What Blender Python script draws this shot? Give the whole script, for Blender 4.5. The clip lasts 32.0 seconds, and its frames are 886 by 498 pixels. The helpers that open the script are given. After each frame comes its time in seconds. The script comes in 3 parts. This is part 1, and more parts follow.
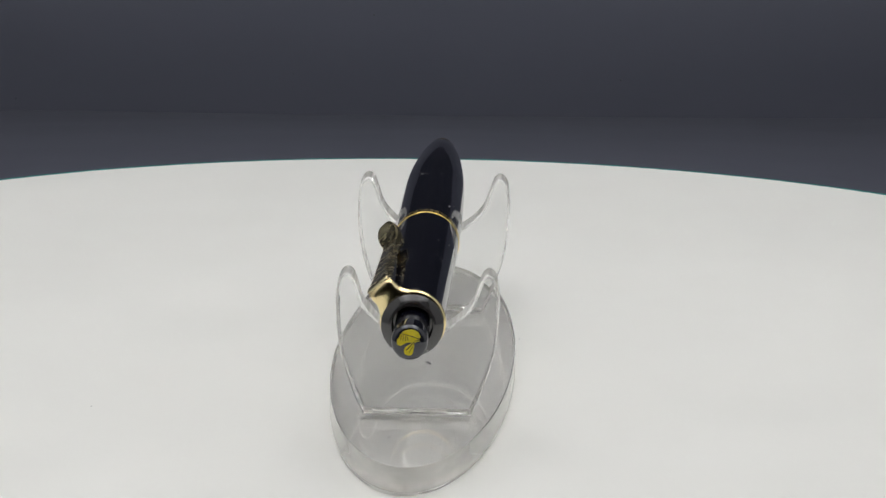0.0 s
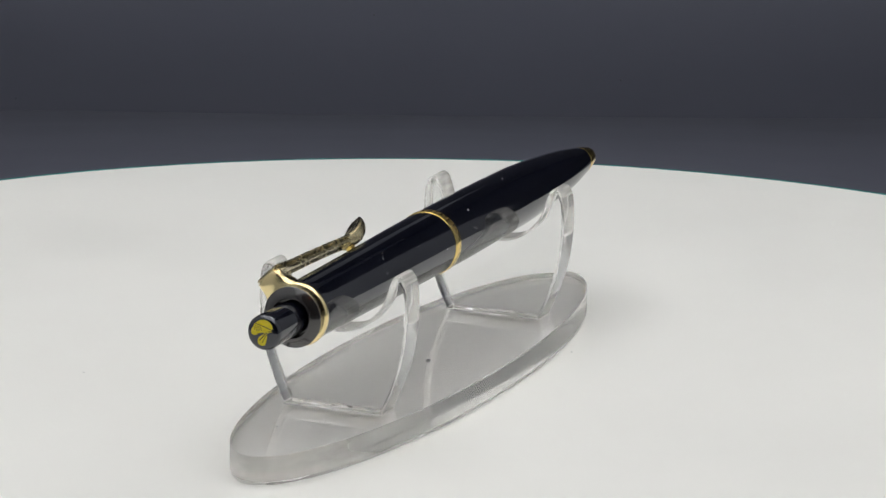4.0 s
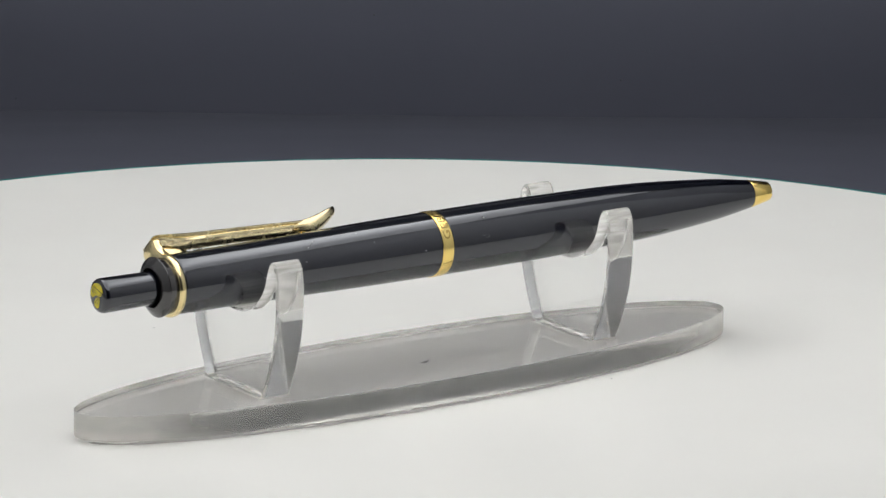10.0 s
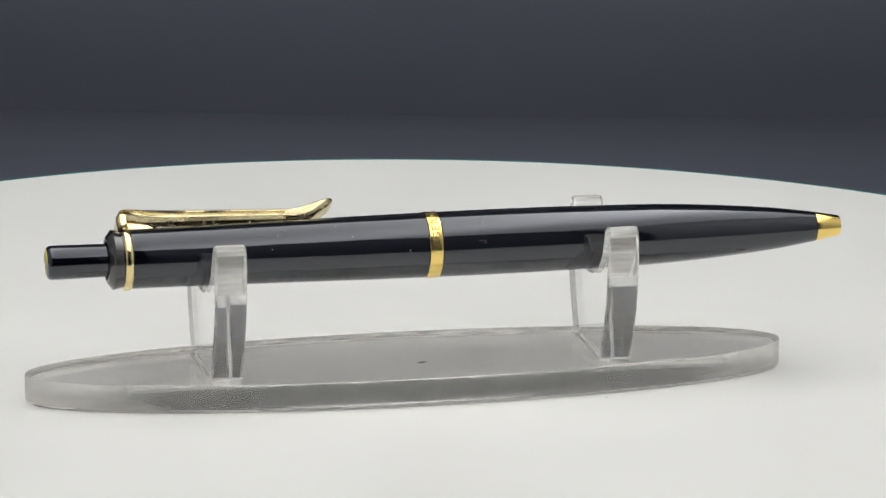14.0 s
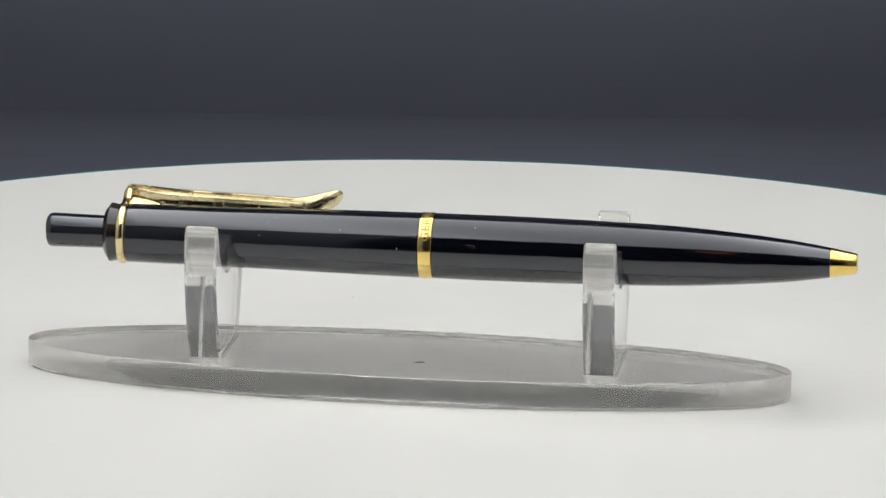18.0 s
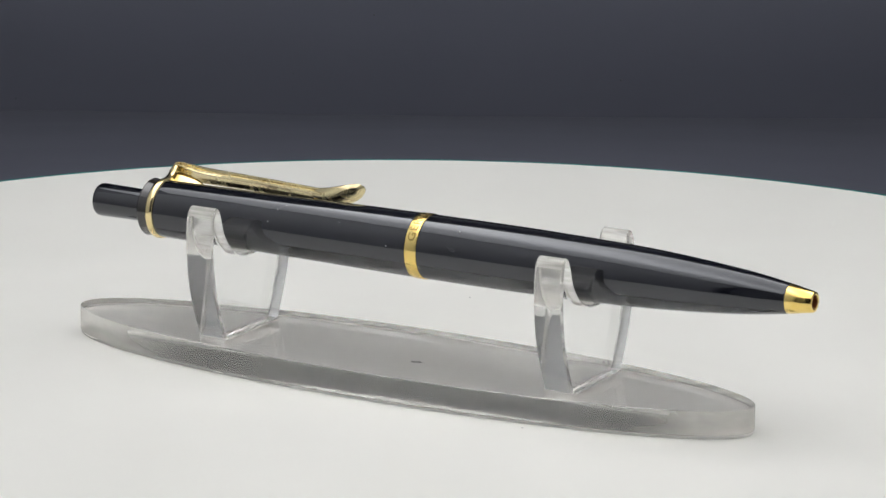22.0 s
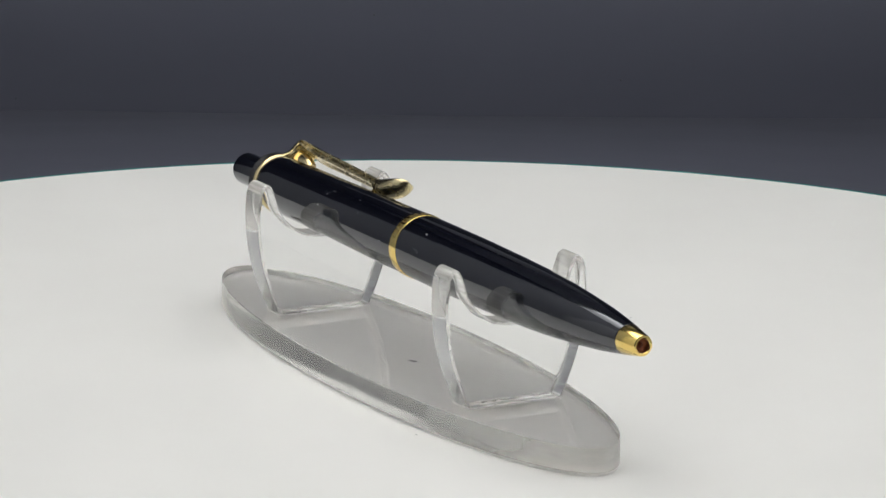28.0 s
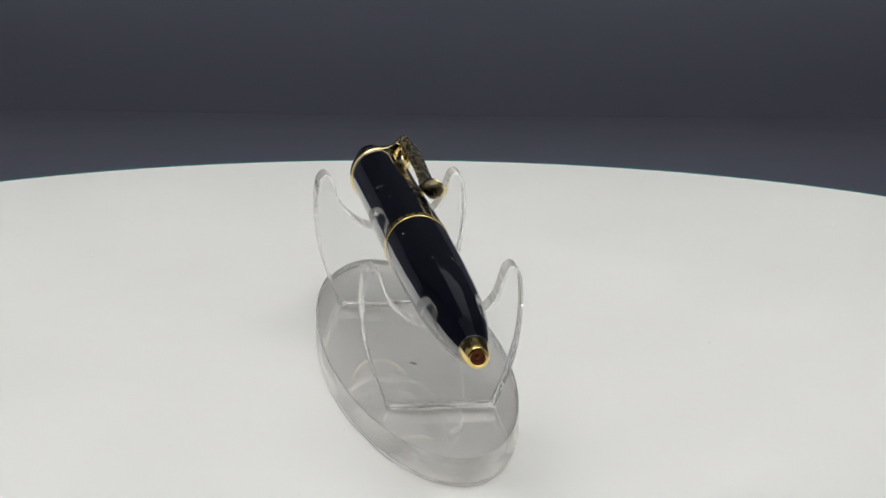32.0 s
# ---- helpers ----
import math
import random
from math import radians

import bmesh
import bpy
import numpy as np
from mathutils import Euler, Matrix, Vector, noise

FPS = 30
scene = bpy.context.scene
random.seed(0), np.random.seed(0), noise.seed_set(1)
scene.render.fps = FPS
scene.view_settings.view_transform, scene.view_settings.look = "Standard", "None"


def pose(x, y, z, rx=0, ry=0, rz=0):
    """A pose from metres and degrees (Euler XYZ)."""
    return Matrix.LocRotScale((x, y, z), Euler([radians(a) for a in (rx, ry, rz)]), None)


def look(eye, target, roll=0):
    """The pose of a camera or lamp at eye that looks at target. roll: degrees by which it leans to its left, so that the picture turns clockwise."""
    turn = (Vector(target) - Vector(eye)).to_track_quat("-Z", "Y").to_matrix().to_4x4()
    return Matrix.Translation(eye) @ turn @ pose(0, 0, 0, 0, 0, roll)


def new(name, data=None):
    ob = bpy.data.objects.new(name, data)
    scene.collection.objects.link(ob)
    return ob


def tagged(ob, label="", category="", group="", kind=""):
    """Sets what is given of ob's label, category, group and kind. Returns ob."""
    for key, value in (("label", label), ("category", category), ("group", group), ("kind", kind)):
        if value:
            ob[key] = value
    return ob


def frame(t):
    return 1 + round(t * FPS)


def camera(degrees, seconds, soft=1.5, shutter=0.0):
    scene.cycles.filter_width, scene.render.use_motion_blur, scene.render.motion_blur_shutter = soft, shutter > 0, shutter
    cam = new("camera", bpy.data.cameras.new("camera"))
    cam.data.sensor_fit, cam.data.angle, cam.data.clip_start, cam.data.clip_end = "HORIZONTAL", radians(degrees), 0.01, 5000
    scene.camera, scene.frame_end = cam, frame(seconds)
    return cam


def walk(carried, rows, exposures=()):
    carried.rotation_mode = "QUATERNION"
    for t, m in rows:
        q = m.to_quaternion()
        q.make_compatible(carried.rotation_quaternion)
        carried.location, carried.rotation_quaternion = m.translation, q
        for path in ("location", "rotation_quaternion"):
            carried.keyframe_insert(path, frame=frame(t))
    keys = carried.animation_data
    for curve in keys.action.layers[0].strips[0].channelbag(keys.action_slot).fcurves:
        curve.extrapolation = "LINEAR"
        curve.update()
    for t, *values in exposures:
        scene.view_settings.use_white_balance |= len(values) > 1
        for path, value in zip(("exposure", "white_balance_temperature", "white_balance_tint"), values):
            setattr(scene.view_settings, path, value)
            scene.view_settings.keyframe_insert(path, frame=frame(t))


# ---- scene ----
# A ballpoint pen on a clear stand that turns on a white turntable under a soft overhead light panel.
MM = 0.001

# ---- camera: fixed on a tripod ----
cam = camera(10.156, 32.0, 1.5)
EYE = Vector((0.0, -0.77145, 0.21506))
YAW, PITCH = radians(0.2578), radians(14.0574)
AIM = EYE + Vector((math.sin(YAW) * math.cos(PITCH), math.cos(YAW) * math.cos(PITCH), -math.sin(PITCH)))
walk(cam, [(0, look(EYE, AIM, 0.655)), (32, look(EYE, AIM, 0.655))], [(0, 0.0, 6500, 10), (6, 0.05, 6500, 10), (26, 0.06, 6500, 10), (32, 0.0, 6500, 10)])

# light travels far inside the clear stand
scene.cycles.max_bounces = scene.cycles.transmission_bounces = 32
scene.cycles.glossy_bounces = 16
scene.cycles.blur_glossy = 0.0

# ---- light: one wide diffuse panel overhead, a dim room round it ----
PANEL_LIGHT = 3.14  # at its front edge along its two rows of lamps; dimmer between them
world = bpy.data.worlds.new("room_air")
scene.world = world
world.use_nodes = True
world.node_tree.nodes["Background"].inputs["Color"].default_value = (0.5, 0.55, 0.65, 1)
world.node_tree.nodes["Background"].inputs["Strength"].default_value = 0.01


# ---- materials ----
def material(name, color, rough=0.5, metal=0.0, ior=1.5, **extra):
    m = bpy.data.materials.new(name)
    m.use_nodes = True
    b = m.node_tree.nodes["Principled BSDF"]
    b.inputs["Base Color"].default_value = (*color, 1)
    b.inputs["Roughness"].default_value = rough
    b.inputs["Metallic"].default_value = metal
    b.inputs["IOR"].default_value = ior
    for key, value in extra.items():
        b.inputs[key.replace("_", " ")].default_value = value
    return m


def textured(m, dark, light, scale, detail=4.0, bump=0.0, bump_scale=None, rough=None, stretch=(1, 1, 1), rough_scale=None):
    """Noise at two scales in the colour, the roughness and the relief of m."""
    nt = m.node_tree
    b = nt.nodes["Principled BSDF"]
    co = nt.nodes.new("ShaderNodeTexCoord")
    mp = nt.nodes.new("ShaderNodeMapping")
    mp.inputs["Scale"].default_value = stretch
    nt.links.new(co.outputs["Object"], mp.inputs["Vector"])
    n = nt.nodes.new("ShaderNodeTexNoise")
    n.inputs["Scale"].default_value, n.inputs["Detail"].default_value = scale, detail
    nt.links.new(mp.outputs["Vector"], n.inputs["Vector"])
    ramp = nt.nodes.new("ShaderNodeValToRGB")
    ramp.color_ramp.elements[0].position, ramp.color_ramp.elements[1].position = 0.3, 0.7
    ramp.color_ramp.elements[0].color, ramp.color_ramp.elements[1].color = (*dark, 1), (*light, 1)
    nt.links.new(n.outputs["Fac"], ramp.inputs["Fac"])
    nt.links.new(ramp.outputs["Color"], b.inputs["Base Color"])
    n2 = nt.nodes.new("ShaderNodeTexNoise")
    n2.inputs["Scale"].default_value, n2.inputs["Detail"].default_value = bump_scale or scale * 8, 5
    nt.links.new(mp.outputs["Vector"], n2.inputs["Vector"])
    if rough:
        n3 = nt.nodes.new("ShaderNodeTexNoise")
        n3.inputs["Scale"].default_value, n3.inputs["Detail"].default_value = rough_scale or scale * 3, 6
        nt.links.new(mp.outputs["Vector"], n3.inputs["Vector"])
        r = nt.nodes.new("ShaderNodeMapRange")
        r.inputs["From Min"].default_value, r.inputs["From Max"].default_value = 0.35, 0.65
        r.inputs["To Min"].default_value, r.inputs["To Max"].default_value = rough
        nt.links.new(n3.outputs["Fac"], r.inputs["Value"])
        nt.links.new(r.outputs["Result"], b.inputs["Roughness"])
    if bump:
        bp = nt.nodes.new("ShaderNodeBump")
        bp.inputs["Strength"].default_value, bp.inputs["Distance"].default_value = 1.0, bump
        nt.links.new(n2.outputs["Fac"], bp.inputs["Height"])
        nt.links.new(bp.outputs["Normal"], b.inputs["Normal"])
    return m


BLACK = textured(material("black_resin", (0.005, 0.005, 0.007), ior=1.8), (0.0022, 0.0025, 0.005), (0.0036, 0.004, 0.008), 60, rough=(0.04, 0.075), rough_scale=350, bump=1.5e-5, bump_scale=1300, stretch=(0.03, 1, 1))
BLACK.node_tree.nodes["Principled BSDF"].inputs["Specular Tint"].default_value = (0.93, 0.95, 1.0, 1)
COLLAR = textured(material("aged_black_resin", (0.015, 0.013, 0.012), ior=1.8), (0.017, 0.015, 0.0148), (0.024, 0.021, 0.0205), 300, rough=(0.1, 0.15), bump=1e-6, bump_scale=1500)
GOLD = textured(material("gold_plate", (0.9, 0.62, 0.22), metal=1.0), (0.86, 0.62, 0.18), (0.95, 0.74, 0.28), 250, rough=(0.10, 0.20), bump=1.5e-6, bump_scale=900)
GOLD_DULL = textured(material("worn_gold_plate", (0.8, 0.6, 0.3), metal=1.0), (0.57, 0.48, 0.278), (0.70, 0.607, 0.363), 200, rough=(0.19, 0.3), bump=6e-7, bump_scale=900)
PALE_GOLD = textured(material("pale_gold_plate", (0.86, 0.72, 0.4), metal=1.0), (0.82, 0.67, 0.34), (0.90, 0.76, 0.44), 250, rough=(0.10, 0.2), bump=8e-7, bump_scale=900)
# flat letters: the darker gold paints in the shading of the cuts
ENGRAVED = material("engraved_gold", (0.48, 0.34, 0.115), 0.38, 1.0)
BORE = material("tip_bore", (0.22, 0.075, 0.035), 0.38, 0.75)
YELLOW = textured(material("yellow_ink", (0.62, 0.52, 0.01)), (0.56, 0.46, 0.008), (0.68, 0.57, 0.012), 900, rough=(0.25, 0.4))
INK = material("dark_ink", (0.02, 0.018, 0.01), 0.3)
SCRATCH = material("scratched_resin", (0.17, 0.17, 0.18), 0.5)
DUST = material("dust_fleck", (0.48, 0.48, 0.48), 0.8)
LINT = material("grey_lint", (0.09, 0.095, 0.11), 0.9)
PALE = material("pale_fleck", (0.45, 0.45, 0.44), 0.8)
GRIME = material("dark_fleck", (0.15, 0.15, 0.15), 0.8)
ACRYLIC = material("clear_acrylic", (0.94, 0.945, 0.94), 0.0, ior=1.49, Transmission_Weight=1.0)
TINTED = material("smoky_clear_acrylic", (1.0, 0.995, 0.995), 0.0, ior=1.49, Transmission_Weight=1.0)
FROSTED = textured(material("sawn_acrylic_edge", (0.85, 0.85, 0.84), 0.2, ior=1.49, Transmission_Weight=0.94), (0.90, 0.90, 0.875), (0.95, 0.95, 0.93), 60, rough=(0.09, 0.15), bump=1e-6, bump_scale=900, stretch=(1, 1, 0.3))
SANDED = textured(material("sanded_acrylic_edge", (0.9, 0.9, 0.9), 0.2, ior=1.49, Transmission_Weight=0.95), (0.93, 0.93, 0.92), (0.98, 0.98, 0.97), 90, rough=(0.03, 0.07), bump=3e-6, bump_scale=1200, stretch=(0.06, 1, 1))

# hazier strip that paints in the table's reflection along the base's foot
LOWER_EDGE = textured(material("rough_acrylic_lower_edge", (0.9, 0.9, 0.89), 0.3, ior=1.49, Transmission_Weight=0.9), (0.90, 0.89, 0.87), (0.95, 0.945, 0.93), 90, rough=(0.2, 0.4), bump=3e-6, bump_scale=900, stretch=(0.12, 0.12, 1))
# whiter haze that paints the overhead light onto upward leg faces
CRADLE = material("hazed_acrylic_cradle", (0.95, 0.95, 0.94), 0.16, ior=1.49, Transmission_Weight=0.95)
# haze here paints in the bright strips that refraction gives along the corners
CHAMFER = material("hazed_acrylic_corner", (0.97, 0.97, 0.965), 0.04, ior=1.49, Transmission_Weight=1.0)


def hazed(m, least, most, stretch, tips=0.0, foot=0.0):
    """Fine saw and sanding streaks scatter some of the light through the surface of m; tips and foot paint in extra
    brightness.
    """
    nt = m.node_tree
    out = nt.nodes["Material Output"]
    haze = nt.nodes.new("ShaderNodeBsdfTranslucent")
    haze.inputs["Color"].default_value = (0.97, 0.945, 0.88, 1)
    co = nt.nodes.new("ShaderNodeTexCoord")
    mp = nt.nodes.new("ShaderNodeMapping")
    mp.inputs["Scale"].default_value = stretch
    nt.links.new(co.outputs["Object"], mp.inputs["Vector"])
    n = nt.nodes.new("ShaderNodeTexNoise")
    n.inputs["Scale"].default_value, n.inputs["Detail"].default_value = 420, 6
    nt.links.new(mp.outputs["Vector"], n.inputs["Vector"])
    fac = nt.nodes.new("ShaderNodeMapRange")
    fac.inputs["From Min"].default_value, fac.inputs["From Max"].default_value = 0.4, 0.68
    fac.inputs["To Min"].default_value, fac.inputs["To Max"].default_value = least, most
    nt.links.new(n.outputs["Fac"], fac.inputs["Value"])
    # haze at the base's rounded tips paints in the light that gathers there
    sep = nt.nodes.new("ShaderNodeSeparateXYZ")
    nt.links.new(co.outputs["Object"], sep.inputs["Vector"])
    side = nt.nodes.new("ShaderNodeMath")
    side.operation = "ABSOLUTE"
    nt.links.new(sep.outputs["X"], side.inputs[0])
    tip_haze = nt.nodes.new("ShaderNodeMapRange")
    tip_haze.interpolation_type = "SMOOTHSTEP"
    tip_haze.inputs["From Min"].default_value, tip_haze.inputs["From Max"].default_value = 0.038, 0.062
    tip_haze.inputs["To Max"].default_value = tips
    nt.links.new(side.outputs["Value"], tip_haze.inputs["Value"])
    both = nt.nodes.new("ShaderNodeMath")
    both.use_clamp = True
    nt.links.new(fac.outputs["Result"], both.inputs[0])
    nt.links.new(tip_haze.outputs["Result"], both.inputs[1])
    # haze rising down the base's edge paints its lower half brighter
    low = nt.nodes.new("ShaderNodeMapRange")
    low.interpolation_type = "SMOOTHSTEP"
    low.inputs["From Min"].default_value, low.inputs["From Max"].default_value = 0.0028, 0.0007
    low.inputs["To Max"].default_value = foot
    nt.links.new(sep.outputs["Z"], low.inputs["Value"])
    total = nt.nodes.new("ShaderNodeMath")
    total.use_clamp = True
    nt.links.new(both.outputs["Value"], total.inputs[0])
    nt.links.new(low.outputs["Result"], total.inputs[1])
    mix = nt.nodes.new("ShaderNodeMixShader")
    nt.links.new(total.outputs["Value"], mix.inputs["Fac"])
    nt.links.new(nt.nodes["Principled BSDF"].outputs["BSDF"], mix.inputs[1])
    back = nt.nodes.new("ShaderNodeBsdfDiffuse")
    back.inputs["Color"].default_value = (0.95, 0.94, 0.91, 1)
    both_ways = nt.nodes.new("ShaderNodeMixShader")
    both_ways.inputs["Fac"].default_value = 0.5
    nt.links.new(haze.outputs["BSDF"], both_ways.inputs[1])
    nt.links.new(back.outputs["BSDF"], both_ways.inputs[2])
    nt.links.new(both_ways.outputs["Shader"], mix.inputs[2])
    nt.links.new(mix.outputs["Shader"], out.inputs["Surface"])


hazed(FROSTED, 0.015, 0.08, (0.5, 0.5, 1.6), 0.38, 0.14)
hazed(LOWER_EDGE, 0.24, 0.42, (0.16, 0.16, 1.6))
hazed(SANDED, 0.07, 0.14, (0.3, 4, 4))
hazed(CRADLE, 0.25, 0.42, (0.3, 4, 4))
hazed(CHAMFER, 0.2, 0.36, (4, 1, 1))
WHITE = textured(material("white_table", (0.8, 0.8, 0.79), ior=1.45), (0.80, 0.79, 0.748), (0.82, 0.81, 0.768), 18, rough=(0.30, 0.42), rough_scale=40, bump=3e-6, bump_scale=700)
# teal that stands in for the lens's colour fringe along the rim
FRINGE = material("rim_fringe", (0.08, 0.30, 0.29), 0.25)
CLOTH = textured(material("charcoal_paper", (0.05, 0.053, 0.065)), (0.108, 0.113, 0.145), (0.122, 0.127, 0.163), 9, rough=(0.75, 0.9), bump=3e-5, bump_scale=1400, stretch=(0.25, 1, 1))
BOARD = textured(material("white_board", (0.6, 0.6, 0.6)), (0.72, 0.725, 0.73), (0.76, 0.765, 0.77), 12, rough=(0.5, 0.7), bump=2e-5, bump_scale=600)
GREY = textured(material("grey_board", (0.35, 0.35, 0.36)), (0.365, 0.375, 0.395), (0.405, 0.415, 0.435), 12, rough=(0.5, 0.7), bump=2e-5, bump_scale=600)
FRONT_DARK = textured(material("dark_front_board", (0.14, 0.14, 0.15)), (0.125, 0.128, 0.14), (0.145, 0.148, 0.16), 12, rough=(0.5, 0.7), bump=2e-5, bump_scale=600)
FRONT = textured(material("front_board", (0.22, 0.22, 0.23)), (0.205, 0.21, 0.222), (0.235, 0.24, 0.252), 12, rough=(0.5, 0.7), bump=2e-5, bump_scale=600)
BLACKBOARD = textured(material("dark_board", (0.05, 0.05, 0.055)), (0.02, 0.022, 0.034), (0.026, 0.028, 0.042), 12, rough=(0.6, 0.8), bump=2e-5, bump_scale=600)
DARK = textured(material("dark_wall", (0.02, 0.02, 0.023)), (0.016, 0.016, 0.019), (0.024, 0.024, 0.027), 9, rough=(0.7, 0.9), bump=1e-4, bump_scale=300)
HOUSING = textured(material("panel_housing", (0.05, 0.05, 0.05)), (0.045, 0.045, 0.045), (0.06, 0.06, 0.06), 60, rough=(0.4, 0.6))
GLOW = bpy.data.materials.new("panel_diffuser")
GLOW.use_nodes = True


def fading_glow(m):
    """Two rows of lamps glow through the diffuser, slightly stronger towards the back."""
    nt = m.node_tree
    b = nt.nodes["Principled BSDF"]
    co = nt.nodes.new("ShaderNodeTexCoord")
    sep = nt.nodes.new("ShaderNodeSeparateXYZ")
    nt.links.new(co.outputs["Object"], sep.inputs["Vector"])
    fall = nt.nodes.new("ShaderNodeMapRange")
    fall.interpolation_type = "SMOOTHSTEP"
    fall.inputs["From Min"].default_value, fall.inputs["From Max"].default_value = -0.25, 0.3
    fall.inputs["To Min"].default_value, fall.inputs["To Max"].default_value = PANEL_LIGHT * 0.78, PANEL_LIGHT * 1.5
    nt.links.new(sep.outputs["Y"], fall.inputs["Value"])
    side = nt.nodes.new("ShaderNodeMath")
    side.operation = "ABSOLUTE"
    nt.links.new(sep.outputs["X"], side.inputs[0])
    ramp = nt.nodes.new("ShaderNodeValToRGB")
    ramp.color_ramp.interpolation = "B_SPLINE"
    e = ramp.color_ramp.elements
    e[0].position, e[0].color = 0.0, (0.45, 0.45, 0.45, 1)
    e[1].position, e[1].color = 0.264, (0.34, 0.34, 0.34, 1)
    for x, v in ((0.06, 0.45), (0.105, 0.92), (0.145, 0.92), (0.19, 0.36)):
        e.new(x).color = (v, v, v, 1)
    nt.links.new(side.outputs["Value"], ramp.inputs["Fac"])
    mult = nt.nodes.new("ShaderNodeMath")
    mult.operation = "MULTIPLY"
    nt.links.new(fall.outputs["Result"], mult.inputs[0])
    nt.links.new(ramp.outputs["Color"], mult.inputs[1])
    nt.links.new(mult.outputs["Value"], b.inputs["Emission Strength"])
    b.inputs["Emission Color"].default_value = (0.985, 0.99, 0.995, 1)


fading_glow(GLOW)
AMBER = material("amber_lens", (0.8, 0.3, 0.05), 0.3, Emission_Strength=14.0)
AMBER.node_tree.nodes["Principled BSDF"].inputs["Emission Color"].default_value = (1.0, 0.36, 0.08, 1)


# ---- mesh helpers (in millimetres) ----
def part(name, bm, mat, parent=None, label="", smooth=35.0):
    me = bpy.data.meshes.new(name)
    bmesh.ops.recalc_face_normals(bm, faces=bm.faces)
    bmesh.ops.scale(bm, vec=(MM, MM, MM), verts=bm.verts)
    bm.to_mesh(me)
    bm.free()
    me.materials.append(mat)
    if smooth:
        me.polygons.foreach_set("use_smooth", [True] * len(me.polygons))
        me.set_sharp_from_angle(angle=radians(smooth))
    ob = new(name, me)
    ob.parent = parent
    if label:
        tagged(ob, label)
    return ob


def lathe(profile, segments=96):
    """A closed solid turned about the x axis from (x, r) pairs; r = 0 closes an end."""
    bm = bmesh.new()
    rings = []
    for x, r in profile:
        if r == 0:
            rings.append([bm.verts.new((x, 0, 0))])
        else:
            rings.append([bm.verts.new((x, r * math.sin(2 * math.pi * k / segments), r * math.cos(2 * math.pi * k / segments))) for k in range(segments)])
    for a, b in zip(rings, rings[1:]):
        for k in range(segments):
            j = (k + 1) % segments
            quad = [a[k], a[j], b[j], b[k]] if len(a) > 1 and len(b) > 1 else [a[0], b[j], b[k]] if len(a) == 1 else [a[k], a[j], b[0]]
            bm.faces.new(quad)
    return bm


def ring_loop(profile, segments):
    """Like lathe, for a ring: the profile is a closed loop."""
    bm = bmesh.new()
    rings = [[bm.verts.new((x, r * math.sin(2 * math.pi * k / segments), r * math.cos(2 * math.pi * k / segments))) for k in range(segments)] for x, r in profile]
    for i in range(len(rings)):
        a, b = rings[i], rings[(i + 1) % len(rings)]
        for k in range(segments):
            j = (k + 1) % segments
            bm.faces.new([a[k], a[j], b[j], b[k]])
    return bm


def spline(points, steps=8):
    """A smooth line through the points."""
    out = []
    pts = [points[0]] + list(points) + [points[-1]]
    for i in range(1, len(pts) - 2):
        p0, p1, p2, p3 = (np.array(p, float) for p in pts[i - 1:i + 3])
        for k in range(steps):
            t = k / steps
            out.append(tuple(0.5 * (2 * p1 + (p2 - p0) * t + (2 * p0 - 5 * p1 + 4 * p2 - p3) * t * t + (3 * p1 - p0 - 3 * p2 + p3) * t ** 3)))
    out.append(tuple(np.array(points[-1], float)))
    return out


def loft(stations):
    """Joins equal rings of points into a closed solid."""
    bm = bmesh.new()
    rings = [[bm.verts.new(p) for p in s] for s in stations]
    n = len(rings[0])
    for a, b in zip(rings, rings[1:]):
        for k in range(n):
            bm.faces.new([a[k], a[(k + 1) % n], b[(k + 1) % n], b[k]])
    bm.faces.new(rings[0][::-1])
    bm.faces.new(rings[-1])
    return bm


def slab(x0, x1, y0, y1, z0, z1, bevel=0.0):
    bm = bmesh.new()
    bmesh.ops.create_cube(bm, size=1)
    for v in bm.verts:
        v.co = Vector((x0 if v.co.x < 0 else x1, y0 if v.co.y < 0 else y1, z0 if v.co.z < 0 else z1))
    if bevel:
        bmesh.ops.bevel(bm, geom=bm.edges[:], offset=bevel, segments=2, affect="EDGES")
    return bm


# ---- the setting ----
def sheet_line(x):
    """The backdrop paper's section at x: it ripples up a little behind the turntable, dips, and rises as a sheet that
    sags low down. Ripple and sag are added so that their tilts shade the paper in bands.
    """
    rise = [(330, 0), (350, 6), (392, 6), (415, -3), (445, -9), (476, -10.5)]
    tilts = [(-60, -4), (-54, -3.5), (-48, 0.5), (-42, 6), (-35, 13), (-25, 16), (0, 8), (40, 0)]
    lift = 7 * min(abs(x) / 110, 1.3) ** 2
    y, z = 330.0, -60.0
    line = [(-362, -60), (y, z)]
    for _ in range(36):
        slope = np.interp(y, [h for h, _ in rise], [a for _, a in rise]) * (1 - 0.04 * lift)
        y, z = y + 4, z + 4 * math.tan(radians(slope))
        line.append((y, z))
    for k in range(30):
        sag = np.interp(z - lift, [h for h, _ in tilts], [a for _, a in tilts])
        step = 2 if k < 22 else 9
        y, z = y + step * math.sin(radians(sag)), z + step * math.cos(radians(sag))
        line.append((y, z))
    return line


LINTS = ((-33.1, -51.0, 0.32), (50.6, -51.8, 0.4), (-12.6, -35.7, 0.34), (-104.0, -58.4, 0.36), (40.6, -51.6, 0.16), (-7.1, -45.5, 0.16))  # x, z, size


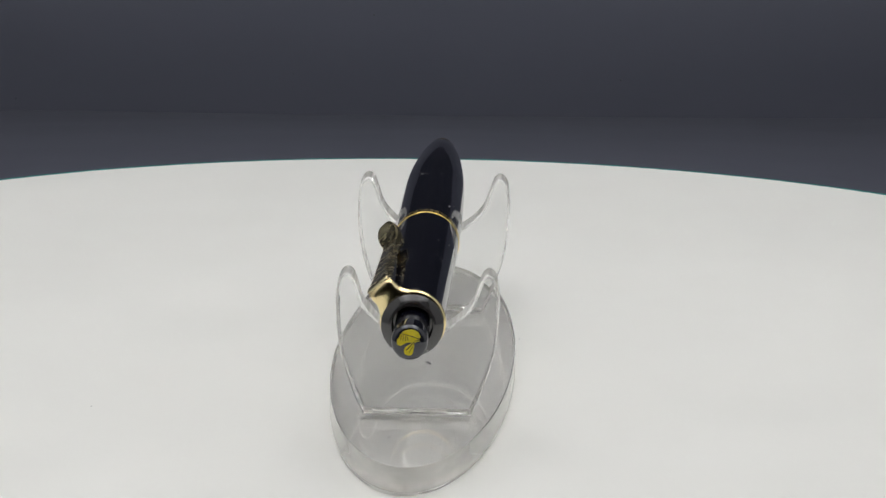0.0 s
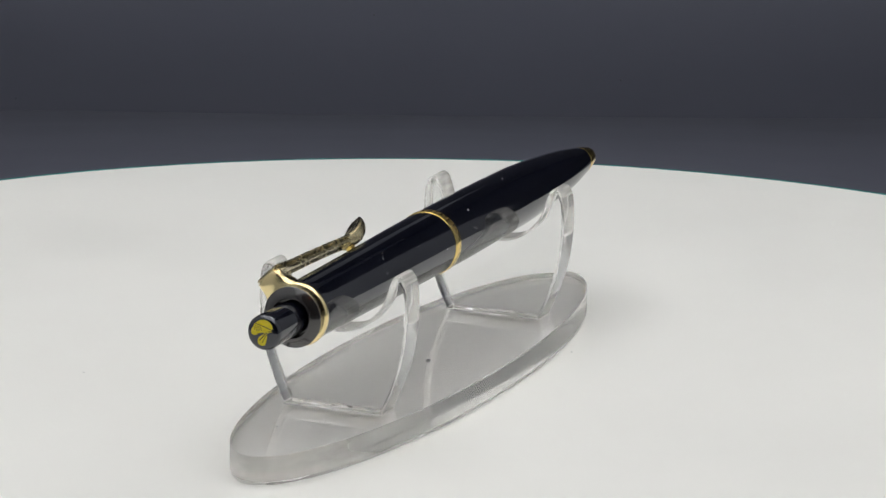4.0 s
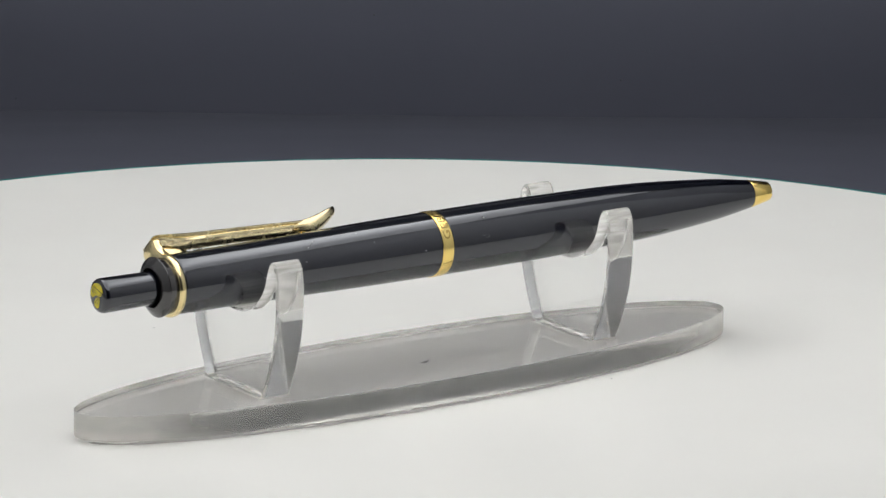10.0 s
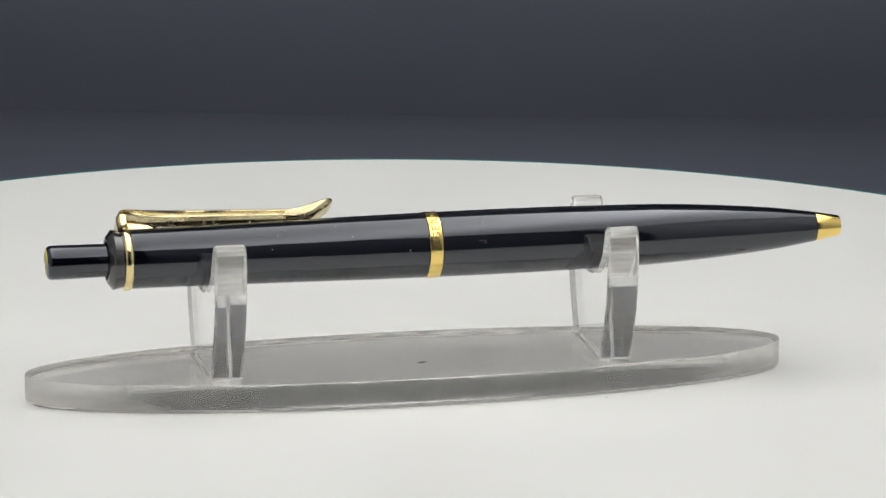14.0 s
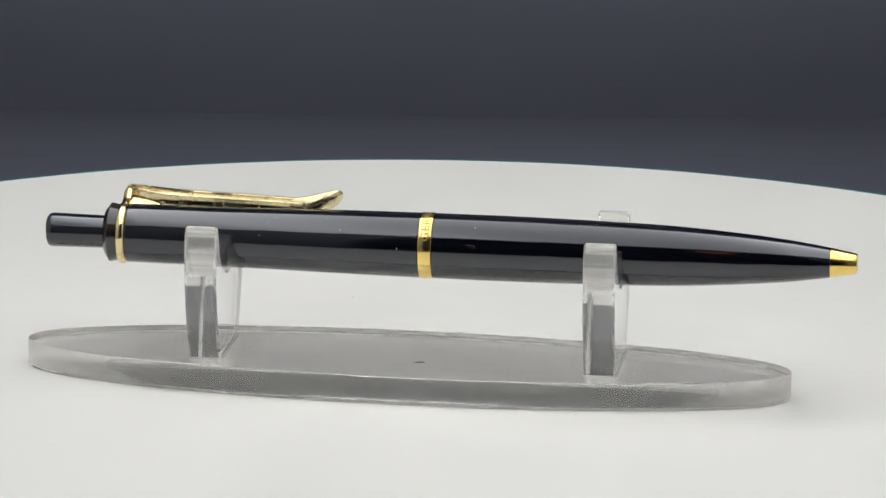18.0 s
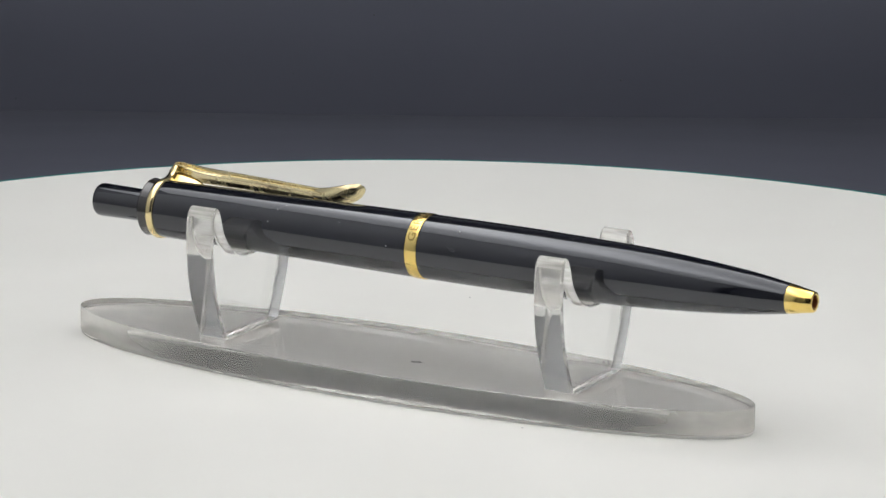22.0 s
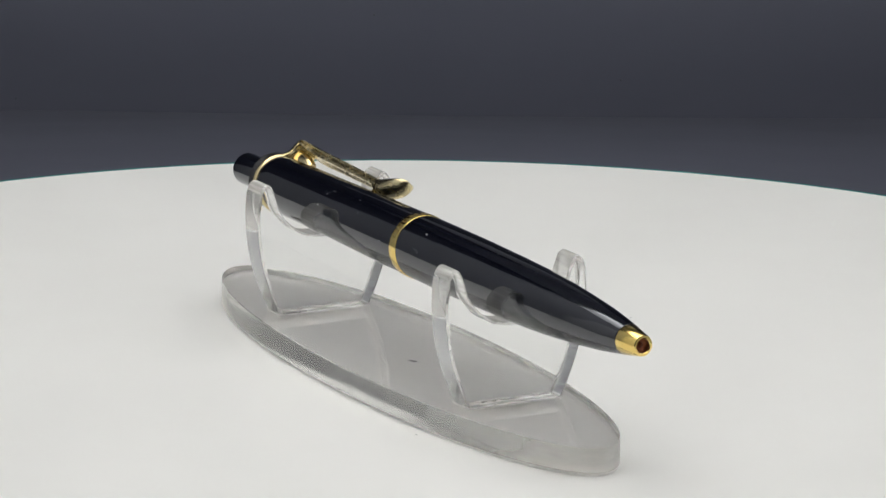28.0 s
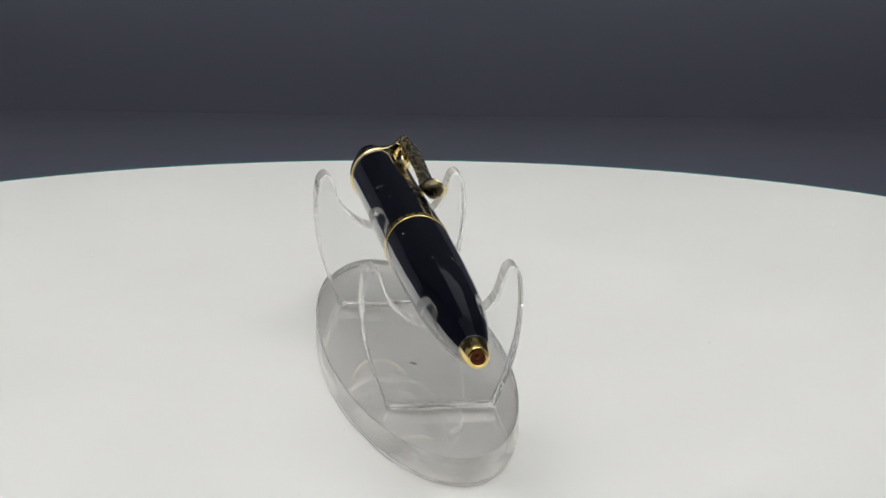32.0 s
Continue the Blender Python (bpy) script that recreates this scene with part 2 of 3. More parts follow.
def build_setting():
    # charcoal paper that lies under the turntable and rises behind it, with a soft sagging fold added low in the sheet
    # to shade it
    bm = bmesh.new()
    columns = []
    for x in np.linspace(-271, 271, 41):
        line = sheet_line(x)
        columns.append([bm.verts.new((x, *p)) for p in line] + [bm.verts.new((x, p[0] + 3, p[1] - 3)) for p in line[::-1]])
    n = len(columns[0])
    for a, b in zip(columns, columns[1:]):
        for k in range(n):
            bm.faces.new([a[k], a[(k + 1) % n], b[(k + 1) % n], b[k]])
    bm.faces.new(columns[0])
    bm.faces.new(columns[-1][::-1])
    paper = tagged(part("backdrop", bm, CLOTH, smooth=80), "charcoal grey paper backdrop rising behind the turntable", "backdrop", kind="structure")
    # lint on the sheet
    for x, z, size in LINTS:
        rising = sheet_line(x)[38:]
        bm = bmesh.new()
        bmesh.ops.create_icosphere(bm, subdivisions=1, radius=size)
        y = np.interp(z, [h for _, h in rising], [d for d, _ in rising])
        for v in bm.verts:
            v.co = Vector((v.co.x * 0.8 + x, v.co.y * 0.8 + y - 0.1, v.co.z + z + 0.1))
        part("lint", bm, LINT, paper)
    tagged(part("floor", slab(-902, 902, -1602, 602, -82, -65), DARK), "plain dark table under the light box", "floor", kind="structure")
    # side boards of the light box: white near the front, grey, then black towards the paper; dark room outside
    for name, x0, x1 in (("wall_left", -290, -272), ("wall_right", 272, 290)):
        tagged(part(name, slab(x0, x1, -362, 45, -59.9, 441), BOARD), "plain white side board", "wall", kind="structure")
        tagged(part(name + "_middle", slab(x0, x1, 45.5, 250, -80, 441), GREY), "plain grey side board", "wall", kind="structure")
        tagged(part(name + "_back", slab(x0, x1, 250.5, 561, -80, 441), BLACKBOARD), "plain black side board", "wall", kind="structure")
    # two front boards of the light box, with the gap between them through which the camera looks
    for name, x0, x1, mat, tone in (("wall_box_left", -266, -132, FRONT, "grey"), ("wall_box_right", 110, 266, FRONT_DARK, "dark grey")):
        tagged(part(name, slab(x0, x1, -384, -374, -64.9, 371), mat), "plain " + tone + " front board of the light box", "wall", kind="structure")
    tagged(part("ceiling_box", slab(-270, 270, 244, 586, 380, 441), BOARD), "plain white roof board of the light box behind the panel", "ceiling", kind="structure")
    # unseen rear of the light box: black boards, and high above the paper a grey patch added in the middle to lighten
    # the barrel's upper edge
    tagged(part("wall_box_rear", slab(-290, 290, 562, 580, -80, 228), BLACKBOARD), "plain black rear board of the light box", "wall", kind="structure")
    tagged(part("wall_box_rear_patch", slab(-80, 80, 562, 580, 228.5, 379), GREY), "unseen grey patch added on the rear board to lighten the barrel's reflections", "wall", kind="structure")
    for name, x0, x1 in (("wall_box_rear_left", -290, -80.5), ("wall_box_rear_right", 80.5, 290)):
        tagged(part(name, slab(x0, x1, 562, 580, 228.5, 379), BLACKBOARD), "plain black rear board of the light box", "wall", kind="structure")
    tagged(part("wall_room_left", slab(-920, -902, -1620, 600, -80, 441), DARK), "plain dark room wall", "wall", kind="structure")
    tagged(part("wall_room_right", slab(902, 920, -1620, 600, -80, 441), DARK), "plain dark room wall", "wall", kind="structure")
    tagged(part("wall_front", slab(-902, 902, -1620, -1602, -80, 441), DARK), "plain dark wall behind the camera", "wall", kind="structure")
    tagged(part("wall_rear", slab(-902, 902, 602, 620, -80, 441), DARK), "plain dark wall behind the backdrop", "wall", kind="structure")
    tagged(part("ceiling", slab(-920, 920, -1620, 620, 442, 460), DARK), "plain dark ceiling", "ceiling", kind="structure")


def build_panel():
    lamp = new("light_panel")
    lamp.location = (0, 0, 0.442)
    tagged(lamp, "flat white diffuse light panel fixed under the ceiling", "lamp")
    part("housing", slab(-270, 270, -370, 243, -60, 0, 4), HOUSING, lamp)
    part("diffuser", slab(-264, 264, -362, 236, -66, -60.5), GLOW, lamp)


def build_amber_lamp():
    """The small warm lamp whose glint runs along the barrel."""
    lamp = new("indicator_lamp")
    lamp.location = (0.006, -0.585, 0.442)
    tagged(lamp, "small amber lamp under the ceiling before the panel", "lamp")
    part("socket", slab(-20, 20, -9, 9, -8, 0, 1.5), HOUSING, lamp)
    part("lens", slab(-15, 15, -4, 4, -11, -8.1, 1.2), AMBER, lamp, "glowing amber lens")


# ---- the turntable ----
R_TABLE = 158.7


def build_turntable():
    t = new("turntable")
    tagged(t, "round glossy white turntable with a thin green colour fringe at its edge", "turntable")
    n = 240

    def disc(profile):
        bm = bmesh.new()
        rings = [[bm.verts.new((r * math.cos(2 * math.pi * k / n), r * math.sin(2 * math.pi * k / n), z)) for k in range(n)] for r, z in profile]
        for a, b in zip(rings, rings[1:]):
            for k in range(n):
                bm.faces.new([a[k], a[(k + 1) % n], b[(k + 1) % n], b[k]])
        return bm, rings
    bm, rings = disc([(R_TABLE - 1.3, 0), (R_TABLE - 1.3, -4.0)])
    bm.faces.new(rings[0])
    bm.faces.new(rings[1][::-1])
    part("top", bm, WHITE, t)
    bm, rings = disc([(R_TABLE - 1.28, 0), (R_TABLE - 0.15, -0.05), (R_TABLE, -0.3), (R_TABLE, -3.8), (R_TABLE - 1.28, -4.0), (R_TABLE - 1.28, 0)])
    bmesh.ops.remove_doubles(bm, verts=bm.verts, dist=1e-5)
    part("fringe_band", bm, FRINGE, t, "thin green edge band that paints in a lens colour fringe")
    bm, rings = disc([(118, -4.05), (120, -8), (120, -54), (124, -59.8)])
    bm.faces.new(rings[0])
    bm.faces.new(rings[-1][::-1])
    part("drum", bm, WHITE, t, "white drum under the turntable's top")
    for x, y, r in ((0.1, -1.4, 0.0), (-18.8, 50.9, 0.17), (26.9, -15.4, 0.16)):
        bm = bmesh.new()
        if not r:
            bmesh.ops.create_icosphere(bm, subdivisions=2, radius=1)
            for v in bm.verts:
                v.co = Vector((v.co.x * 0.95 + x, v.co.y * 0.42 + 0.25 * math.sin(3 * v.co.x) + y, 0.015 + v.co.z * 0.01))
            part("smudge", bm, GRIME, t)
            continue
        bmesh.ops.create_icosphere(bm, subdivisions=1, radius=r)
        for v in bm.verts:
            v.co = Vector((v.co.x * 1.4 + x, v.co.y + y, max(v.co.z, 0) * 0.5 + 0.004))
        part("dust_speck", bm, GRIME if r > 0.2 else PALE, t)
    return t


# ---- the clear stand ----
STAND_Y = -0.9
BASE = (-2.15, 0.2, 61.8, 14.46, radians(-0.41), 4.63)  # centre x, y in the stand's space, half axes, turn, height
LEG_X = (-33.4, 29.9)
ROUND = 0.5  # radius of the corners of the legs
SLOT = (2.62, 8.32, 4.2)  # half thickness, half width, floor height


def build_stand():
    s = new("pen_stand")
    tagged(s, "clear acrylic pen stand with an oval base and two cradle legs", "pen stand")
    cx, cy, a, b, turn, h = BASE
    n = 220

    def ring(inset, z):
        pts = []
        for k in range(n):
            t = 2 * math.pi * k / n
            x, y = (a - inset) * math.cos(t), (b - inset) * math.sin(t)
            pts.append((cx + x * math.cos(turn) - y * math.sin(turn), cy + x * math.sin(turn) + y * math.cos(turn), z))
        return pts
    bm = bmesh.new()
    loops = [[bm.verts.new(p) for p in ring(i, z)] for i, z in ((0.34, 0.06), (0.16, 0.3), (0.09, 0.6), (0.0, 0.72), (0.0, h - 0.1), (0.1, h))]
    for p, q in zip(loops, loops[1:]):
        for k in range(n):
            bm.faces.new([p[k], p[(k + 1) % n], q[(k + 1) % n], q[k]])
    bm.faces.new(loops[0][::-1])
    rim = [bm.edges.get((loops[-1][k], loops[-1][(k + 1) % n])) for k in range(n)]
    for lx in LEG_X:
        t, w, f = SLOT
        c = ((-t, -w), (t, -w), (t, w), (-t, w))
        up = [bm.verts.new((lx + x, y, h)) for x, y in c]
        low = [bm.verts.new((lx + x, y, f)) for x, y in c]
        for k in range(4):
            j = (k + 1) % 4
            bm.faces.new([up[k], up[j], low[j], low[k]])
            rim.append(bm.edges.get((up[k], up[j])))
        bm.faces.new(low)
    bmesh.ops.triangle_fill(bm, use_beauty=True, use_dissolve=False, edges=rim, normal=(0, 0, 1))
    base = part("base", bm, TINTED, s, "oval clear acrylic base plate with frosted sawn edges", smooth=25)
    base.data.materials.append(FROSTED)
    base.data.materials.append(LOWER_EDGE)
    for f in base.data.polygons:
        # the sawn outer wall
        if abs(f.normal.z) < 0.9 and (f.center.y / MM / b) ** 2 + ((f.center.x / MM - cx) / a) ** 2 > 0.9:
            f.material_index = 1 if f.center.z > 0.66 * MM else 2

    # one half of the leg's outline: out from the foot, round the arm's tip, down into the cradle
    half = [(8.25, 4.6), (9.2, 6.6), (10.25, 9.2), (11.5, 13.0), (12.2, 16.8), (12.5, 20.8), (12.35, 24.4), (11.85, 26.2), (10.95, 26.95), (10.0, 26.5), (9.3, 24.9),
            (8.45, 22.4), (7.0, 20.4), (5.0, 18.75), (2.7, 17.85), (0, 17.6)]
    line = [(8.2, 4.24)] + spline(half, 6)
    outline = line + [(-u, z) for u, z in line[-2::-1]]
    # through the leg's thickness: rounded, polished corners
    bend = [(ROUND * (1 - math.sin(a)), ROUND * (1 - math.cos(a))) for a in np.linspace(math.pi / 2, 0, 7)]
    profile = [(-2.55 + d, i) for d, i in bend] + [(2.55 - d, i) for d, i in bend[::-1]]
    for lx in LEG_X:
        bm = bmesh.new()
        m = len(outline)
        rings = []
        for x, inset in profile:
            row = []
            for k, (u, z) in enumerate(outline):
                du, dz = outline[(k + 1) % m][0] - outline[k - 1][0], outline[(k + 1) % m][1] - outline[k - 1][1]
                far = math.hypot(du, dz)
                row.append(bm.verts.new((lx + x, u - dz / far * inset, z + du / far * inset)))
            rings.append(row)
        for p, q in zip(rings, rings[1:]):
            for k in range(m):
                bm.faces.new([p[k], p[(k + 1) % m], q[(k + 1) % m], q[k]])
        bm.faces.new(rings[0][::-1])
        bm.faces.new(rings[-1])
        leg = part("leg", bm, ACRYLIC, s, "clear acrylic cradle leg", smooth=30)
        leg.data.materials.append(SANDED)
        leg.data.materials.append(CHAMFER)
        leg.data.materials.append(CRADLE)
        for f in leg.data.polygons:
            if abs(f.normal.x) < 0.3:
                f.material_index = 3 if f.normal.z > 0.25 else 1
            elif abs(f.normal.x) < 0.99:
                f.material_index = 2
            else:
                f.use_smooth = False

        # clear glue that has set white round the leg's foot
        bm = bmesh.new()
        t, w, _ = SLOT
        loops = []
        for grow, z in ((-0.06, 0.02), (0.28, 0.02), (0.2, 0.12), (0.02, 0.2), (-0.06, 0.16)):
            row = []
            for k in range(120):
                a = 2 * math.pi * k / 120
                x, y = math.cos(a), math.sin(a)
                far = 1 / (abs(x) ** 14 + abs(y) ** 14) ** (1 / 14)
                wobble = 1 + 0.25 * math.sin(5 * a + lx) if grow > 0.1 else 1
                row.append(bm.verts.new((lx + x * far * (t + grow * wobble), y * far * (w + grow * wobble), h + z)))
            loops.append(row)
        for p, q in zip(loops, loops[1:] + loops[:1]):
            for k in range(120):
                bm.faces.new([p[k], p[(k + 1) % 120], q[(k + 1) % 120], q[k]])
        part("glue_seam", bm, CRADLE, leg, "pale glue seam round the foot of the leg")

    for x, y, z, lx, ly in ((-48.2, 3.5, h + 0.01, 0.34, 0.26), (46.2, 2.2, h + 0.01, 0.3, 0.12)):
        bm = bmesh.new()
        bmesh.ops.create_icosphere(bm, subdivisions=2, radius=1)
        for v in bm.verts:
            v.co = Vector((x + v.co.x * lx * (1 + 0.3 * math.sin(5 * v.co.y)), y + v.co.y * ly + 0.15 * v.co.x * lx, z + 0.03 * v.co.z))
        part("fleck", bm, GRIME, base)
    return s


# ---- the pen ----
PEN_Y, PEN_Z = -0.76, 22.68
CLIP_LEAN = 44.0


def on_barrel(x, angle, r):
    """A place on the barrel: angle in degrees from the top towards +y."""
    return Vector((x, r * math.sin(radians(angle)), r * math.cos(radians(angle))))


def build_pen():
    p = new("ballpoint_pen")
    tagged(p, "glossy black push-button ballpoint pen with gold trim", "pen")
    front = [(2.3, 4.6), (2.3, 5.12), (2.4, 5.2), (10, 5.23), (18.6, 5.2), (25, 5.12), (31.9, 5.0), (36.5, 4.9), (41.1, 4.72), (45.5, 4.47), (49.7, 4.16), (54, 3.8), (58.4, 3.36), (62, 2.87), (65.2, 2.38), (65.3, 2.28), (65.3, 0)]
    body = [(2.3, 0), *front[:2]] + spline(front[2:-2], 4) + front[-2:]
    part("front_barrel", lathe(body, 128), BLACK, p, "tapered glossy black lower barrel")
    rear = [(-47.3, 0), (-47.3, 4.6), (-47.2, 4.68)] + spline([(-47.0, 4.70), (-36, 4.78), (-26.4, 4.88), (-16, 5.03), (-9.2, 5.12), (-2, 5.18), (0.1, 5.2)], 4) + [(0.2, 5.12), (0.2, 0)]
    part("rear_barrel", lathe(rear, 128), BLACK, p, "glossy black upper barrel")
    band = part("centre_band", lathe([(0.2, 0), (0.2, 5.2), (0.26, 5.27), (0.4, 5.3), (2.1, 5.3), (2.24, 5.27), (2.3, 5.2), (2.3, 0)], 128), GOLD, p, "gold centre band engraved GERMANY")
    engraving(band)
    part("tip", lathe([(65.3, 2.25), (65.3, 2.34), (65.4, 2.37), (69.2, 1.66), (69.42, 1.58), (69.5, 1.45), (69.5, 1.22), (69.4, 1.12), (67.2, 1.05), (66.5, 0)], 96), GOLD, p, "conical gold tip")
    part("tip_bore", lathe([(66.4, 0), (66.4, 1.02), (69.28, 1.13), (69.3, 1.08), (68.75, 0.98), (68.5, 0.7), (68.42, 0)], 48), BORE, p, "dark brown bore of the tip")
    part("refill_point", lathe([(68.3, 0), (68.3, 0.42), (68.6, 0.4), (68.85, 0.2), (68.9, 0)], 24), BORE, p)
    # gold ring that carries the clip
    ringp = [(-48.62, 4.2)] + [(-47.96 - 0.66 * math.cos(a), 4.62 + 0.38 * math.sin(a)) for a in np.linspace(0.15, math.pi - 0.15, 12)] + [(-47.3, 4.2)]
    part("clip_ring", ring_loop(ringp, 128), PALE_GOLD, p, "polished gold ring round the top of the barrel")
    clip(p)
    # collar and push button
    part("collar", lathe([(-48.6, 0), (-48.6, 4.42), (-49.95, 4.72), (-50.06, 4.74), (-50.16, 4.68), (-50.85, 3.75), (-50.98, 3.45), (-51.0, 3.12), (-50.8, 3.04), (-48.9, 2.95), (-48.9, 0)], 112), COLLAR, p, "faded black collar round the push button", smooth=22)
    knob = [(-48.95, 0), (-48.95, 2.62), (-52, 2.62), (-59.5, 2.72), (-59.95, 2.66), (-60.25, 2.48), (-60.42, 2.2), (-60.5, 1.7), (-60.52, 0)]
    button = part("push_button", lathe(knob, 96), BLACK, p, "round black push button with a yellow emblem on its end")
    emblem(button)
    marks(p)
    return p


def engraving(parent):
    cu = bpy.data.curves.new("letters", "FONT")
    cu.body, cu.size, cu.align_x, cu.align_y, cu.space_character = "GERMANY", 1.0, "CENTER", "CENTER", 1.12
    cu.offset = 0.012
    tmp = new("letters", cu)
    bpy.context.view_layer.update()
    me = bpy.data.meshes.new_from_object(tmp.evaluated_get(bpy.context.evaluated_depsgraph_get()))
    bpy.data.objects.remove(tmp)
    bm = bmesh.new()
    bm.from_mesh(me)
    bmesh.ops.triangulate(bm, faces=bm.faces)
    for _ in range(3):
        bmesh.ops.subdivide_edges(bm, edges=[e for e in bm.edges if e.calc_length() > 0.12], cuts=1)
        bmesh.ops.triangulate(bm, faces=bm.faces)
    us = [v.co.x for v in bm.verts]
    vs = [v.co.y for v in bm.verts]
    mid, span, tall = (max(us) + min(us)) / 2, max(us) - min(us), max(vs) - min(vs)
    vm = (max(vs) + min(vs)) / 2
    for v in bm.verts:
        ang = -10 + (v.co.x - mid) / span * 118
        v.co = on_barrel(1.25 - (v.co.y - vm) / tall * 1.3, ang, 5.312)
    bm.normal_update()
    part("engraving", bm, ENGRAVED, parent, "engraved word GERMANY", smooth=0)


def clip(p):
    """The gold clip: a raised head on the ring, a narrow arm and a bill-shaped end."""
    lean = Matrix.Rotation(radians(-CLIP_LEAN), 4, "X")
    # head plate, growing out of the ring
    side = [(4.2, 2.2), (3.6, 3.2), (3.0, 4.1), (2.55, 4.8), (2.3, 5.4), (2.24, 6.0), (2.24, 6.6), (2.1, 7.15), (1.7, 7.55), (0.95, 7.77), (0, 7.84)]
    edge = spline(side, 4)
    outline = edge + [(-w, q) for w, q in edge[-2::-1]]
    # its corners roll over in a wide curve: x, inset towards the middle of the plate
    rings = []
    for x, inset in ((-48.7, 0.95), (-48.62, 0.62), (-48.46, 0.34), (-48.22, 0.14), (-47.9, 0.02), (-47.6, 0.0), (-47.35, 0.1), (-47.25, 0.3)):
        rings.append([(x, w * (1 - inset / 3.2), 4.6 + (q - 4.6) * (1 - inset / 3.2)) for w, q in outline])
    bm = loft(rings)
    bmesh.ops.transform(bm, matrix=lean, verts=bm.verts)
    c = part("clip", bm, PALE_GOLD, p, "gold clip with a bill-shaped end")
    # arm: x, top, bottom, half width, depth of the pinch behind the head;
    # its sides carry a rolled rim, a groove and a flange, its underside a shallow trough
    stations = [(-48.3, 7.66, 7.0, 1.8, 0.0), (-48.0, 7.86, 7.1, 2.0, 0.0), (-47.5, 8.0, 7.1, 2.05, 0.0), (-46.6, 8.03, 6.95, 2.05, 0.0), (-45.2, 7.98, 6.75, 1.92, 0.1), (-43.8, 7.94, 6.6, 1.74, 0.2), (-42.4, 7.91, 6.5, 1.58, 0.2), (-40.4, 7.87, 6.4, 1.45, 0.1), (-38, 7.82, 6.34, 1.36, 0.0),
                (-33, 7.68, 6.25, 1.3, 0.0), (-27, 7.46, 6.1, 1.28, 0.0), (-22, 7.22, 5.9, 1.32, 0.0), (-20.0, 7.14, 5.7, 1.38, 0.0)]
    rings = []
    for x, top, low, hw, pinch in spline(stations, 6):
        tall = top - low
        outer = [(1.08, 0.0), (1.12, 0.2), (1.04, 0.32), (0.8, 0.42), (0.78, 0.54), (0.97, 0.68), (1.0, 0.82), (0.9, 0.95), (0.68, 1.0), (0.3, 0.975)]
        side = [(hw * (w * (1 - 0.55 * pinch * math.sin(math.pi * min(q / 0.8, 1)))), low + tall * q) for w, q in outer]
        under = [(hw * 0.9, low + 0.03), (hw * 0.62, low + tall * 0.22), (hw * 0.3, low + tall * 0.28)]
        q = [(-w, z) for w, z in side] + [(0, low + tall * 0.965)] + side[::-1] + under + [(-w, z) for w, z in under[::-1]]
        rings.append([(x, w, z) for w, z in q])
    bm = loft(rings)
    bmesh.ops.transform(bm, matrix=lean, verts=bm.verts)
    part("clip_arm", bm, GOLD_DULL, c, "narrow grooved arm of the clip", smooth=40)
    # spring tongue under the arm behind the head: x, top, bottom, half width
    tongue = [(-47.9, 6.7, 4.5, 1.35), (-46.6, 6.6, 4.5, 1.3), (-45.0, 6.3, 4.55, 1.15), (-43.5, 5.85, 4.6, 0.95), (-42.4, 5.3, 4.65, 0.6)]
    bm = loft([[(x, hw * w, low + (top - low) * q) for w, q in ((1, 0), (1.0, 0.6), (0.8, 0.9), (0.45, 1), (-0.45, 1), (-0.8, 0.9), (-1.0, 0.6), (-1, 0))] for x, top, low, hw in spline(tongue, 4)])
    bmesh.ops.transform(bm, matrix=lean, verts=bm.verts)
    part("clip_tongue", bm, PALE_GOLD, c, "gold spring tongue under the clip", smooth=50)
    # bill: a leaf-shaped keel that curls up towards its tip; x, top, bottom, half width
    leaf = [(-21.6, 7.1, 5.6, 1.15), (-20.4, 7.2, 5.3, 1.42), (-18.8, 7.36, 5.26, 1.72), (-17.3, 7.7, 5.7, 1.9), (-16.1, 8.06, 6.3, 1.94), (-15.1, 8.42, 6.9, 1.78), (-14.3, 8.72, 7.4, 1.42), (-13.8, 8.88, 8.0, 1.02), (-13.5, 8.92, 8.45, 0.5)]
    section = [(0.7, 0.0), (0.86, 0.08), (0.96, 0.3), (1.0, 0.6), (0.99, 0.82), (0.93, 0.95), (0.8, 1.0), (0.5, 0.965), (0.2, 0.945)]
    rings = []
    for x, top, low, hw in spline(leaf, 6):
        near = [(hw * w, low + (top - low) * q) for w, q in section]
        rings.append([(x, w, q) for w, q in near + [(-w, q) for w, q in near[::-1]]])
    bm = loft(rings)
    bmesh.ops.transform(bm, matrix=lean, verts=bm.verts)
    part("bill", bm, GOLD_DULL, c, "leaf-shaped upturned end of the clip", smooth=50)
    bm = slab(-21.4, -20.2, -0.62, 0.62, 4.98, 6.2, 0.18)
    bmesh.ops.transform(bm, matrix=lean, verts=bm.verts)
    part("clip_tab", bm, GOLD, c, "small folded tab under the clip")


